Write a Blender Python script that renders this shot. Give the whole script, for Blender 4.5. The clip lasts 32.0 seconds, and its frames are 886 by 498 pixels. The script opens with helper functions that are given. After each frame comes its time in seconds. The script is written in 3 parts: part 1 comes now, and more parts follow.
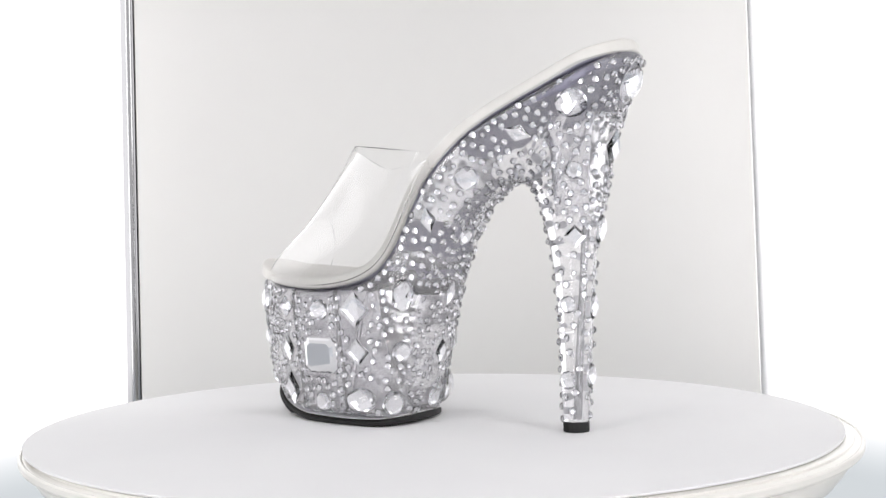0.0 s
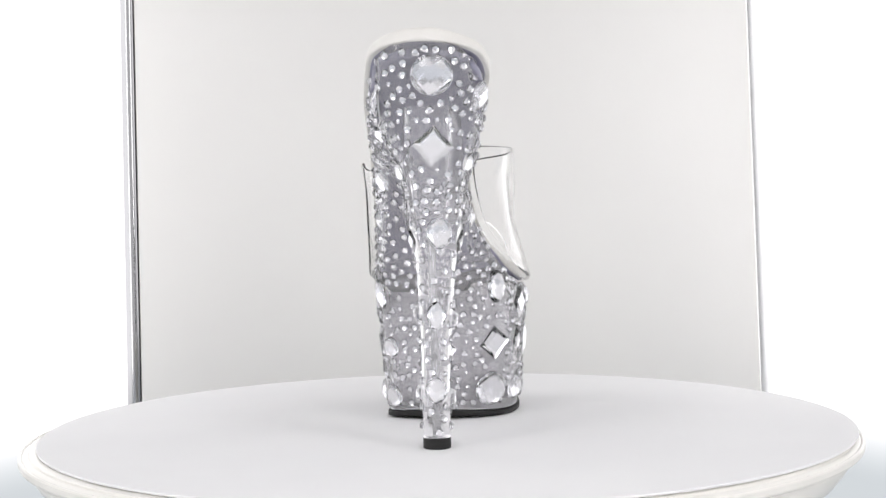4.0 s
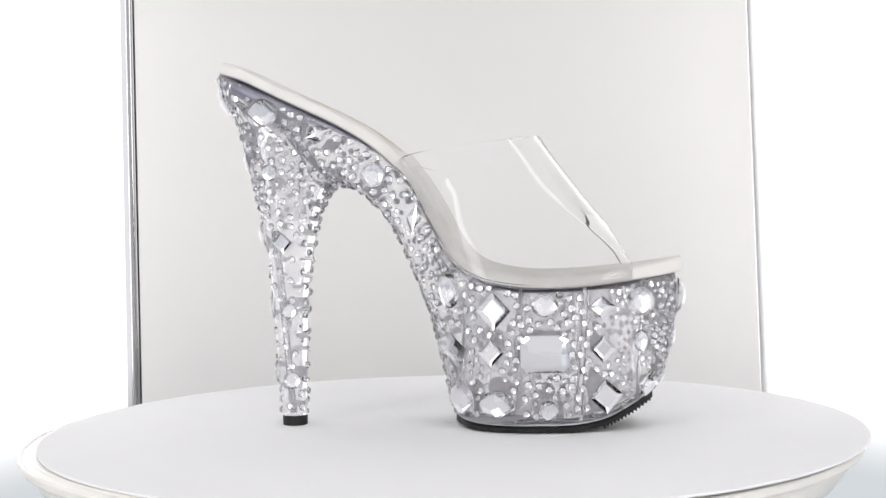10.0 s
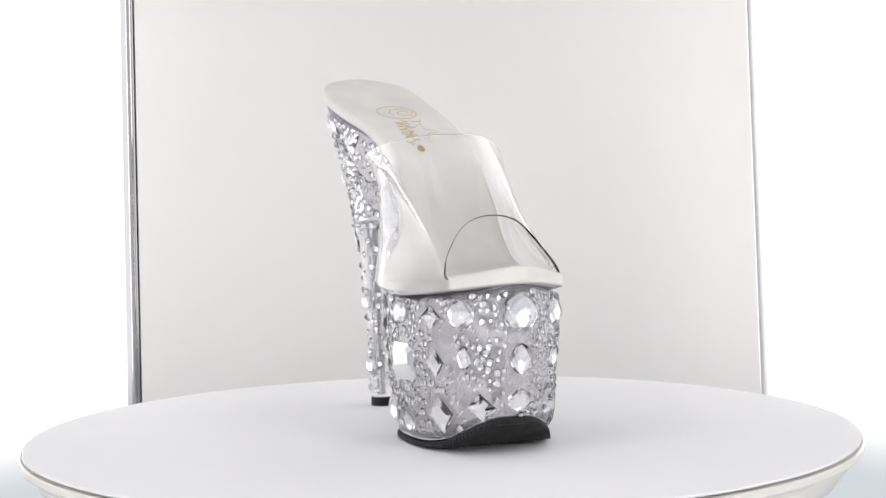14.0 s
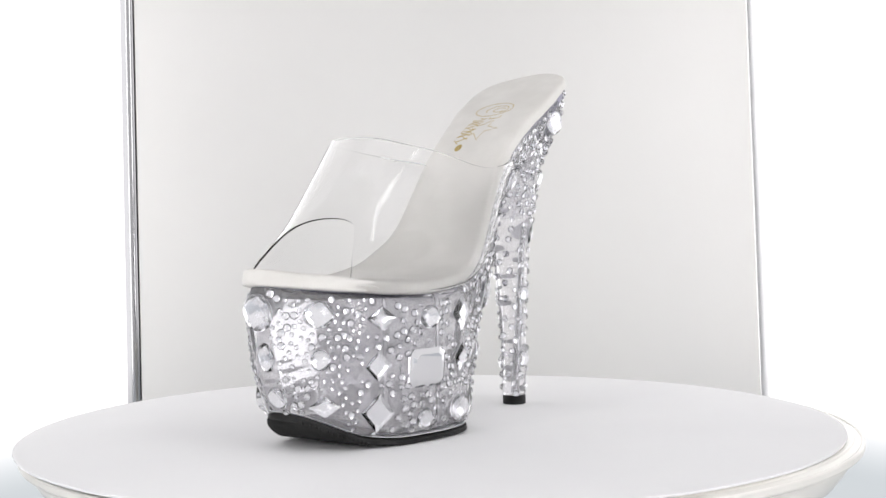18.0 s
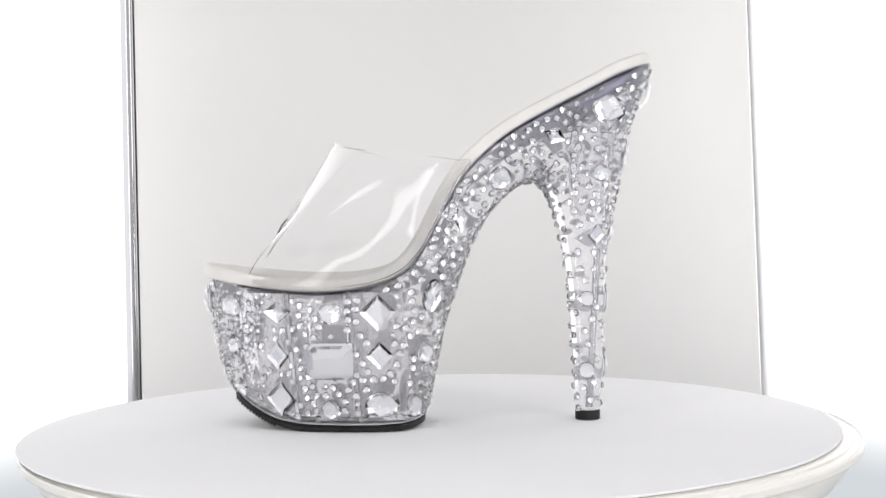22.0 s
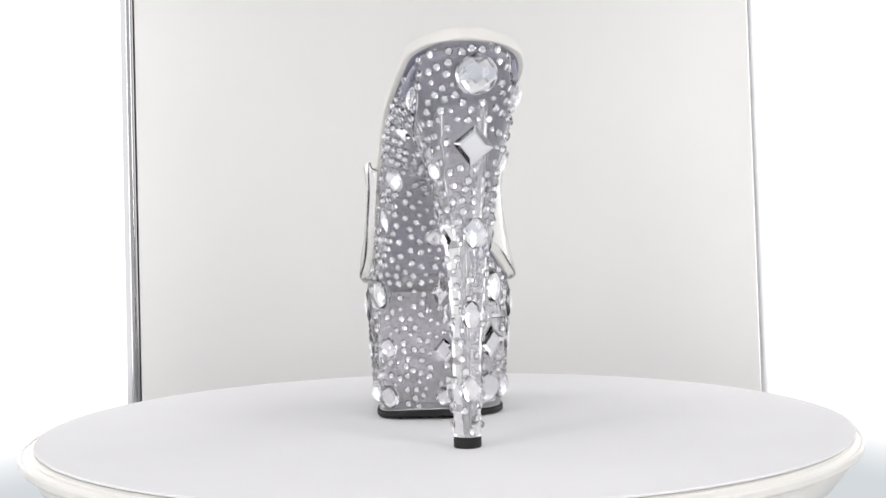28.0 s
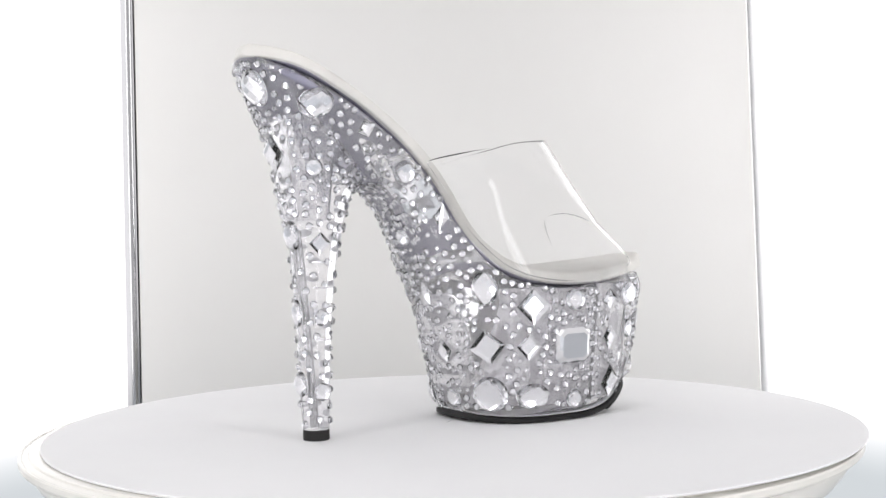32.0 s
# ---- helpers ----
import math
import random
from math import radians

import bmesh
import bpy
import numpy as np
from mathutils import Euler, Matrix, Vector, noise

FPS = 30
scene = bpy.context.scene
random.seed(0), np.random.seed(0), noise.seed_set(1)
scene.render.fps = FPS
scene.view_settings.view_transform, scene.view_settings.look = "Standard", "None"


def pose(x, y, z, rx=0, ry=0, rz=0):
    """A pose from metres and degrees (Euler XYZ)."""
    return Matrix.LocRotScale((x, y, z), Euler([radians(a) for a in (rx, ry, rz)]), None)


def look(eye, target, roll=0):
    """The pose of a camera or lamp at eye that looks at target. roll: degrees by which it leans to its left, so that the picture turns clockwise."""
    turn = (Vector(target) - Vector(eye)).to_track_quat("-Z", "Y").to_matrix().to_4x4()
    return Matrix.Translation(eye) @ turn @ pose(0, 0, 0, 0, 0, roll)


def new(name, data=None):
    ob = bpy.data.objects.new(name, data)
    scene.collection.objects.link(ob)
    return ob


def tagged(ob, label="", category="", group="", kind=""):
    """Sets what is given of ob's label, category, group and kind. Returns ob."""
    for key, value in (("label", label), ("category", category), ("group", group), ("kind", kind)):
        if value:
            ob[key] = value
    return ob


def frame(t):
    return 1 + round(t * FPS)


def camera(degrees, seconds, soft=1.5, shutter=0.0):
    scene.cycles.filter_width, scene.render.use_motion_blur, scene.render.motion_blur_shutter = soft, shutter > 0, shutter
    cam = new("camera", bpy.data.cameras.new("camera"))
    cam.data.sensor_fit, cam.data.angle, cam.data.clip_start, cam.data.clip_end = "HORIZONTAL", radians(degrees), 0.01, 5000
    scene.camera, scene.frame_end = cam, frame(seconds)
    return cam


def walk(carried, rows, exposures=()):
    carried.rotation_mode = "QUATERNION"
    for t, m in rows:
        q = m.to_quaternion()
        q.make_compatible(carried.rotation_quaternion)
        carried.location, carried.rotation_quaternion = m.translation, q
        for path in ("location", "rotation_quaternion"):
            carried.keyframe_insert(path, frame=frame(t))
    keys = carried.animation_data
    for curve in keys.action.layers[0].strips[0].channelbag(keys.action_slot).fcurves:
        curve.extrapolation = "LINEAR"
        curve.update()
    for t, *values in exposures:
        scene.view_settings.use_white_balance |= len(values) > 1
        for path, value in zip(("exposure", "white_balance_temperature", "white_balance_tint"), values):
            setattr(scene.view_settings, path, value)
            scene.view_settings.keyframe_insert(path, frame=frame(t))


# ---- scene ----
from mathutils.bvhtree import BVHTree

# camera: fixed, in front of the turntable; the turntable's axis is x = y = 0
cam = camera(37.25, 32.0)
EYE = Vector((0.0, -0.65, 0.10106))
AIM = EYE + Vector((0.003884, 0.99972, -0.023404))
walk(cam, [(0, look(EYE, AIM, -1.16)), (32, look(EYE, AIM, -1.16))])

# ---- light ----
world = bpy.data.worlds.new("studio")
scene.world = world
world.use_nodes = True
wbg = world.node_tree.nodes["Background"]
wbg.inputs[0].default_value = (1.0, 0.985, 1.0, 1)
wbg.inputs[1].default_value = 0.78
scene.view_settings.exposure = 0.20


# ---- materials ----
def material(name, colour, rough=0.5, metal=0.0, transmission=0.0, ior=1.45, coat=0.0):
    m = bpy.data.materials.new(name)
    m.use_nodes = True
    b = m.node_tree.nodes["Principled BSDF"]
    b.inputs["Base Color"].default_value = (*colour, 1)
    b.inputs["Roughness"].default_value = rough
    b.inputs["Metallic"].default_value = metal
    b.inputs["Transmission Weight"].default_value = transmission
    b.inputs["IOR"].default_value = ior
    b.inputs["Coat Weight"].default_value = coat
    return m


def mottled(m, low, high, scale, bump=0.0, bump_scale=400.0, rough=None):
    """Varies a material's colour by two noises and gives it a fine relief."""
    nt = m.node_tree
    b = nt.nodes["Principled BSDF"]
    co = nt.nodes.new("ShaderNodeTexCoord")
    n1 = nt.nodes.new("ShaderNodeTexNoise")
    n1.inputs["Scale"].default_value = scale
    n1.inputs["Detail"].default_value = 6
    nt.links.new(co.outputs["Object"], n1.inputs["Vector"])
    r = nt.nodes.new("ShaderNodeValToRGB")
    r.color_ramp.elements[0].position, r.color_ramp.elements[1].position = 0.3, 0.7
    r.color_ramp.elements[0].color, r.color_ramp.elements[1].color = (*low, 1), (*high, 1)
    nt.links.new(n1.outputs["Fac"], r.inputs[0])
    nt.links.new(r.outputs[0], b.inputs["Base Color"])
    if rough:
        mr = nt.nodes.new("ShaderNodeMapRange")
        mr.inputs["To Min"].default_value, mr.inputs["To Max"].default_value = rough
        nt.links.new(n1.outputs["Fac"], mr.inputs["Value"])
        nt.links.new(mr.outputs[0], b.inputs["Roughness"])
    if bump:
        n2 = nt.nodes.new("ShaderNodeTexNoise")
        n2.inputs["Scale"].default_value = bump_scale
        n2.inputs["Detail"].default_value = 4
        nt.links.new(co.outputs["Object"], n2.inputs["Vector"])
        bp = nt.nodes.new("ShaderNodeBump")
        bp.inputs["Strength"].default_value = bump
        bp.inputs["Distance"].default_value = 0.001
        nt.links.new(n2.outputs["Fac"], bp.inputs["Height"])
        nt.links.new(bp.outputs[0], b.inputs["Normal"])
    return m


def painted_corner_fade(m, low, high, dim, tint):
    """Paints the dim, cool gradient of the lower corners into a diffuser's lower rim."""
    nt = m.node_tree
    e = [n for n in nt.nodes if n.type == "EMISSION"][0]
    co = nt.nodes.new("ShaderNodeTexCoord")
    sp = nt.nodes.new("ShaderNodeSeparateXYZ")
    mr = nt.nodes.new("ShaderNodeMapRange")
    mr.interpolation_type = "SMOOTHSTEP"
    mr.inputs["From Min"].default_value, mr.inputs["From Max"].default_value = low, high
    level = nt.nodes.new("ShaderNodeMapRange")
    level.inputs["To Min"].default_value, level.inputs["To Max"].default_value = dim, e.inputs[1].default_value
    ramp = nt.nodes.new("ShaderNodeValToRGB")
    ramp.color_ramp.elements[0].color, ramp.color_ramp.elements[1].color = (*tint, 1), tuple(e.inputs[0].default_value)
    ramp.color_ramp.elements[1].position = 0.4
    nt.links.new(co.outputs["Object"], sp.inputs[0])
    nt.links.new(sp.outputs["Z"], mr.inputs["Value"])
    nt.links.new(mr.outputs[0], level.inputs["Value"])
    nt.links.new(mr.outputs[0], ramp.inputs[0])
    nt.links.new(level.outputs[0], e.inputs[1])
    nt.links.new(ramp.outputs[0], e.inputs[0])


def fading(m, axis, low, high, dim):
    """Lets a diffuser's glow fall off along an axis, from its full strength at high to a share of it at low."""
    nt = m.node_tree
    e = [n for n in nt.nodes if n.type == "EMISSION"][0]
    co = nt.nodes.new("ShaderNodeTexCoord")
    sp = nt.nodes.new("ShaderNodeSeparateXYZ")
    size = nt.nodes.new("ShaderNodeMath")
    size.operation = "ABSOLUTE"
    mr = nt.nodes.new("ShaderNodeMapRange")
    mr.interpolation_type = "SMOOTHSTEP"
    mr.inputs["From Min"].default_value, mr.inputs["From Max"].default_value = low, high
    mr.inputs["To Min"].default_value = dim
    times = nt.nodes.new("ShaderNodeMath")
    times.operation = "MULTIPLY"
    times.inputs[1].default_value = e.inputs[1].default_value
    if e.inputs[1].links:
        nt.links.new(e.inputs[1].links[0].from_socket, times.inputs[1])
    nt.links.new(co.outputs["Object"], sp.inputs[0])
    nt.links.new(sp.outputs[axis], size.inputs[0])
    nt.links.new(size.outputs[0], mr.inputs["Value"])
    nt.links.new(mr.outputs[0], times.inputs[0])
    nt.links.new(times.outputs[0], e.inputs[1])


def glowing(name, colour, strength):
    m = bpy.data.materials.new(name)
    m.use_nodes = True
    nt = m.node_tree
    nt.nodes.remove(nt.nodes["Principled BSDF"])
    e = nt.nodes.new("ShaderNodeEmission")
    e.inputs[0].default_value, e.inputs[1].default_value = (*colour, 1), strength
    nt.links.new(e.outputs[0], nt.nodes["Material Output"].inputs[0])
    return m


CLEAR = material("clear_plastic", (0.985, 0.978, 1.0), 0.008, 0, 0.85, 1.36)
CELL_WALL = material("cell_wall_plastic", (0.982, 0.975, 1.0), 0.06, 0, 0.85, 1.36)
VINYL = material("clear_vinyl", (1.0, 1.0, 1.0), 0.0, 0, 0.995, 1.36)
CRYSTAL = material("cut_crystal", (0.99, 0.99, 1.0), 0.0, 0, 1.0, 1.48)
FOIL = material("foil_back", (0.88, 0.88, 0.90), 0.09, 1.0)
MIRRORED = material("mirror_backed_crystal", (0.76, 0.76, 0.78), 0.015, 1.0, 0, 1.5, 0.6)
SMALL_FOIL = material("rhinestone_foil", (0.84, 0.84, 0.86), 0.0, 1.0)
# girdle foil painted dark in place of its dark reflections
PAINTED_RIM = material("rhinestone_painted_rim", (0.22, 0.22, 0.23), 0.15, 1.0)
REAR_FOIL = mottled(material("silver_foil_rear", (0.72, 0.72, 0.74), 0.4), (0.84, 0.84, 0.86), (0.90, 0.90, 0.92), 200)
GLUE = mottled(material("grey_foil_rear", (0.3, 0.3, 0.32), 0.5), (0.80, 0.80, 0.825), (0.87, 0.87, 0.895), 300)
STEEL = material("polished_steel", (0.42, 0.42, 0.43), 0.12, 1.0)
INSOLE = mottled(material("insole_cloth", (0.62, 0.60, 0.56), 0.9), (0.655, 0.64, 0.61), (0.725, 0.71, 0.68), 60, 0.25, 1500)
LINING = mottled(material("grey_lining", (0.22, 0.22, 0.27), 0.5), (0.265, 0.26, 0.335), (0.32, 0.315, 0.395), 50, 0.1, 900)
RUBBER = mottled(material("black_rubber", (0.018, 0.018, 0.018), 0.55), (0.012, 0.012, 0.012), (0.026, 0.026, 0.026), 120, 0.3, 900)
RUBBER.node_tree.nodes["Principled BSDF"].inputs["Specular IOR Level"].default_value = 0.2
GOLD = material("gold_print", (0.50, 0.38, 0.14), 0.4, 0.4)
PAPER = mottled(material("matte_card", (0.80, 0.80, 0.81), 0.8), (0.78, 0.78, 0.788), (0.81, 0.81, 0.815), 9, 0.06, 500)
ENAMEL = mottled(material("cream_plastic", (0.80, 0.78, 0.73), 0.22), (0.72, 0.705, 0.66), (0.75, 0.735, 0.69), 20, 0.0, 300, (0.18, 0.30))
SHEET = mottled(material("white_backdrop_sheet", (0.8, 0.8, 0.8), 0.7), (0.66, 0.652, 0.636), (0.695, 0.687, 0.670), 5, 0.05, 200)
CHROME = material("brushed_tube", (0.42, 0.42, 0.43), 0.10, 1.0)
SATIN = material("satin_tube", (0.84, 0.84, 0.845), 0.4, 0.0)
PLATE = mottled(material("grey_platform_plate", (0.5, 0.5, 0.55), 0.5), (0.77, 0.77, 0.80), (0.83, 0.83, 0.86), 60)
CLOTH = mottled(material("white_table_cloth", (0.75, 0.77, 0.80), 0.8), (0.57, 0.60, 0.63), (0.62, 0.645, 0.675), 12, 0.1, 300)
PANEL = glowing("softbox_diffuser", (1.0, 0.988, 1.0), 1.65)
# glow of the unseen panel added overhead as soft fill
OVERHEAD_FILL = glowing("overhead_fill", (1.0, 0.988, 1.0), 0.32)
FRONT = glowing("front_diffuser", (1.0, 0.985, 0.99), 5.0)
# bluish fade of the bottom corners, put into the side panels' glow
painted_corner_fade(PANEL, -0.08, 0.01, 0.62, (0.93, 0.98, 1.02))
fading(PANEL, "Y", 0.02, 0.17, 0.45)
fading(FRONT, "X", 0.145, 0.02, 0.05)
PENCIL = material("pencil", (0.2, 0.2, 0.2), 0.7)
ROOM = mottled(material("grey_room_wall", (0.4, 0.4, 0.41), 0.9), (0.38, 0.38, 0.39), (0.43, 0.43, 0.44), 3, 0.1, 80)


# ---- mesh helpers ----
def part(name, bm, mat, parent=None, label="", smooth=False, angle=None):
    me = bpy.data.meshes.new(name)
    if smooth:
        for f in bm.faces:
            f.smooth = True
    bm.to_mesh(me)
    bm.free()
    me.materials.append(mat)
    if angle:
        me.set_sharp_from_angle(angle=radians(angle))
    ob = new(name, me)
    if parent:
        ob.parent = parent
    if label:
        tagged(ob, label)
    return ob


def ring_loft(bm, rings, cap=True, flip=False):
    """Skins a list of equal closed rings of points."""
    vs = [[bm.verts.new(p) for p in r] for r in rings]
    n = len(vs[0])
    faces = []
    for a, b in zip(vs, vs[1:]):
        for i in range(n):
            j = (i + 1) % n
            faces.append(bm.faces.new((a[i], a[j], b[j], b[i])))
    if cap:
        faces.append(bm.faces.new(vs[0][::-1]))
        faces.append(bm.faces.new(vs[-1]))
    if flip:
        for f in faces:
            f.normal_flip()
    return faces


def spun(profile, n=128, closed_bottom=True):
    """A turned body from pairs (radius, height)."""
    bm = bmesh.new()
    ring_loft(bm, [[(r * math.cos(2 * math.pi * i / n), r * math.sin(2 * math.pi * i / n), z) for i in range(n)] for r, z in profile])
    bmesh.ops.recalc_face_normals(bm, faces=bm.faces)
    return bm


def box(bm, x0, x1, y0, y1, z0, z1):
    v = [bm.verts.new((x, y, z)) for x in (x0, x1) for y in (y0, y1) for z in (z0, z1)]
    for q in ((0, 1, 3, 2), (4, 6, 7, 5), (0, 4, 5, 1), (2, 3, 7, 6), (0, 2, 6, 4), (1, 5, 7, 3)):
        bm.faces.new([v[i] for i in q])


def curve_at(keys, x):
    """Smooth value at x of a table of (x, a, b...)."""
    if x <= keys[0][0]:
        i = 0
    elif x >= keys[-1][0]:
        i = len(keys) - 2
    else:
        i = max(k for k in range(len(keys) - 1) if keys[k][0] <= x)
    k0, k1, k2, k3 = keys[max(i - 1, 0)], keys[i], keys[i + 1], keys[min(i + 2, len(keys) - 1)]
    h = k2[0] - k1[0]
    t = (x - k1[0]) / h
    out = []
    for j in range(1, len(k1)):
        d1 = (k2[j] - k0[j]) / (k2[0] - k0[0]) * h
        d2 = (k3[j] - k1[j]) / (k3[0] - k1[0]) * h
        if t < 0 or t > 1:
            out.append(k1[j] + t * (k2[j] - k1[j]))
        else:
            out.append((2 * t**3 - 3 * t**2 + 1) * k1[j] + (t**3 - 2 * t**2 + t) * d1 + (3 * t**2 - 2 * t**3) * k2[j] + (t**3 - t**2) * d2)
    return out


# ---- the setting: a small photographic light box ----
MM = 0.001


def lean(x, y, z):
    """The stand leans a little to one side."""
    return (x - (0.0088 + 0.0147 * x / 0.228) * (z - 0.1), y, z)


def backdrop():
    bm = bmesh.new()
    cols, rows_ = 40, 14
    for side in (0, 1):
        for j in range(rows_ + 1):
            for i in range(cols + 1):
                a = -1 + 2 * i / cols
                x = 0.0068 + 0.2229 * a
                y = 0.299 + 0.003 * abs(a) ** 3 + 0.002 * side
                bm.verts.new(lean(x, y, -0.0995 + 0.56 * j / rows_))
    bm.verts.ensure_lookup_table()
    n = (rows_ + 1) * (cols + 1)
    for side in (0, 1):
        for j in range(rows_):
            for i in range(cols):
                q = [side * n + j * (cols + 1) + i + k for k in (0, 1, cols + 2, cols + 1)]
                bm.faces.new([bm.verts[k] for k in (q if side == 0 else q[::-1])])
    ob = part("backdrop", bm, SHEET, None, smooth=True)
    return tagged(ob, "white curved backdrop sheet behind the turntable", "backdrop", kind="structure")


def post(x, y, r, mat, label):
    bm = bmesh.new()
    ring_loft(bm, [[lean(x + r * math.cos(a), y + r * math.sin(a), z) for a in [2 * math.pi * i / 24 for i in range(24)]] for z in (-0.0995, 0.2, 0.46)])
    bmesh.ops.recalc_face_normals(bm, faces=bm.faces)
    return tagged(part("backdrop_post", bm, mat, None, smooth=True, angle=40), label, "post", group="backdrop posts")


def panel(pts, z0, z1, label):
    """An upright softbox panel over a plan line: a glowing cloth before a thin white shell."""
    thing = tagged(new("light_panel"), label, "light panel", group="light panels")
    for name, mat, near, far in (("diffuser", PANEL, 0.0, 0.003), ("back_shell", ENAMEL, 0.004, 0.009)):
        bm = bmesh.new()
        for (xa, ya), (xb, yb) in zip(pts, pts[1:]):
            d = Vector((yb - ya, xa - xb, 0)).normalized()
            d = d if d.x * xa > 0 else -d
            q = [bm.verts.new(lean(x + s * d.x, y + s * d.y, z)) for s in (near, far) for x, y, z in ((xa, ya, z0), (xb, yb, z0), (xb, yb, z1), (xa, ya, z1))]
            for f in ((0, 1, 2, 3), (7, 6, 5, 4), (0, 4, 5, 1), (1, 5, 6, 2), (2, 6, 7, 3), (3, 7, 4, 0)):
                bm.faces.new([q[k] for k in f])
        bmesh.ops.recalc_face_normals(bm, faces=bm.faces)
        part(name, bm, mat, thing)
    return thing


backdrop()
post(-0.2218, 0.306, 0.0057, CHROME, "polished metal tube at the backdrop's edge")
post(0.2342, 0.306, 0.00305, SATIN, "thin polished metal tube at the backdrop's edge")
panel([(-0.2200, 0.330), (-0.300, 0.18), (-0.345, 0.02)], -0.0995, 0.46, "glowing white softbox panel beside the turntable")
panel([(0.2330, 0.332), (0.290, 0.18), (0.315, 0.06)], -0.0995, 0.46, "glowing white softbox panel beside the turntable")


def setting():
    bm = bmesh.new()
    box(bm, -0.9, 0.9, -0.5, 0.7, -0.028, 0.0)
    table = tagged(new("table"), "white cloth-covered table under the turntable", "table")
    table.location = (0, 0, -0.10)
    part("tabletop", bm, CLOTH, table)
    for lx in (-0.84, 0.84):
        for ly in (-0.44, 0.64):
            part("leg", spun([(0.02, -0.65), (0.024, -0.029)], 20), ROOM, table).location = (lx, ly, 0)
    # unseen fill panel, added above the turntable to balance the light
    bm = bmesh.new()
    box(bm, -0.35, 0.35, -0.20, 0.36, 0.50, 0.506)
    tagged(part("light_panel", bm, OVERHEAD_FILL), "unseen glowing white panel added above the turntable as fill light", "light panel", group="light panels")
    for sx in (-1, 1):
        ob = new("softbox")
        tagged(ob, "tall narrow strip softbox on a stand beside the camera", "softbox", group="front softboxes")
        ob.matrix_world = Matrix.Translation((0.52 * sx, -0.62, -0.75)) @ pose(0, 0, 0, 0, 0, 40 * sx)
        bm = bmesh.new()
        box(bm, -0.14, 0.14, -0.004, 0.0, 0.62, 1.75)
        part("diffuser", bm, FRONT, ob, "glowing white cloth diffuser")
        bm = bmesh.new()
        box(bm, -0.16, 0.16, -0.10, -0.006, 0.60, 1.77)
        part("housing", bm, CLOTH, ob, "white cloth housing")
        part("stand", spun([(0.012, 0.0), (0.012, 0.598)], 16), RUBBER, ob, "black metal stand").location = (0, -0.05, 0)
    bm = bmesh.new()
    box(bm, -2.0, 2.0, -2.0, 2.0, -0.80, -0.75)
    tagged(part("floor", bm, ROOM), "grey studio floor", "floor", kind="structure")
    bm = bmesh.new()
    box(bm, -2.0, 2.0, 1.2, 1.25, -0.75, 1.6)
    tagged(part("wall_north", bm, ROOM), "plain grey studio wall", "wall", kind="structure")


setting()


# ---- turntable ----
def turntable():
    thing = tagged(new("turntable"), "round cream-white plastic display turntable", "turntable")
    prof = [(0.02, -1.3), (150, -1.3), (194.9, -1.3), (195.4, -1.6), (195.8, -2.3), (198.4, -3.1), (198.8, -2.8), (199.3, -2.65), (199.9, -2.8), (200.4, -3.5), (200.4, -5.6), (199.9, -6.5), (199.2, -6.9), (195.0, -7.2)]
    bm = spun([(r * MM, z * MM) for r, z in prof])
    plate = part("platter", bm, ENAMEL, thing, smooth=True, angle=24)
    prof = [(150, -7.3), (194.6, -7.3), (195.2, -7.9), (195.0, -10.5), (192.6, -14.7), (188, -20.5), (183, -25), (176, -30), (164, -35), (150, -39), (140, -60), (138, -99.5), (0.02, -99.5)]
    part("base", spun([(r * MM, z * MM) for r, z in prof]), ENAMEL, thing, "cream plastic bowl-shaped base", smooth=True, angle=50)
    return plate


PLATTER = turntable()


def card():
    n = 160
    bm = bmesh.new()
    cx, cy, r = -3.5, 5.0, 196.6
    rings = [[((cx + q * math.cos(2 * math.pi * i / n)) * MM, (cy + q * math.sin(2 * math.pi * i / n)) * MM, z * MM) for i in range(n)] for q, z in ((r - 0.3, -1.1), (r, -0.8), (r, -0.2), (r - 0.2, 0.0))]
    ring_loft(bm, rings)
    bmesh.ops.recalc_face_normals(bm, faces=bm.faces)
    ob = tagged(part("card_disc", bm, PAPER, None), "round matte white card lying on the turntable", "card disc")
    return ob


CARD = card()

# ---- the shoe: u towards the toe, v towards its left side, z up (millimetres) ----
SHOE = tagged(new("platform_mule"), "clear plastic platform mule studded with crystals and rhinestones", "shoe")
TURN0 = 146.5

# top line of the sole: (u, z), and its plan: (u, left edge, right edge)
SOLE = [(-108, 174.9), (-100, 172.2), (-90, 168.6), (-80, 163.6), (-72, 159.5), (-58.5, 152.9), (-45.3, 146.1), (-32, 137.7), (-19, 126.3), (-11, 116.3), (-4.7, 105.6),
        (0.4, 95.4), (6.9, 84.4), (14.7, 76.2), (25.3, 71.0), (38.7, 68.2), (52, 67.2), (70.8, 67.9), (86.8, 69.4), (100, 70.9), (120, 74.0)]
PLAN = [(-106.5, -2.5, -5.5), (-105, 4, -12), (-102.5, 9.5, -17.5), (-99, 14, -23), (-92, 19, -28.5), (-80, 22.3, -31.2), (-60, 26, -27.6), (-45, 27.7, -21.9), (-30, 28.7, -18), (-12, 29.8, -16.7), (0, 30.8, -21),
        (10, 32, -31), (28, 34.2, -39), (50, 33.2, -41), (65, 30.5, -40), (80, 25.5, -36.5), (93, 17.5, -31.5), (103, 8.5, -26), (110, 0.5, -20.5), (114, -5.5, -16.5), (115.5, -9.5, -12.5)]


def sole_z(u):
    return curve_at(SOLE, u)[0]


def plan(u):
    return curve_at(PLAN, u)


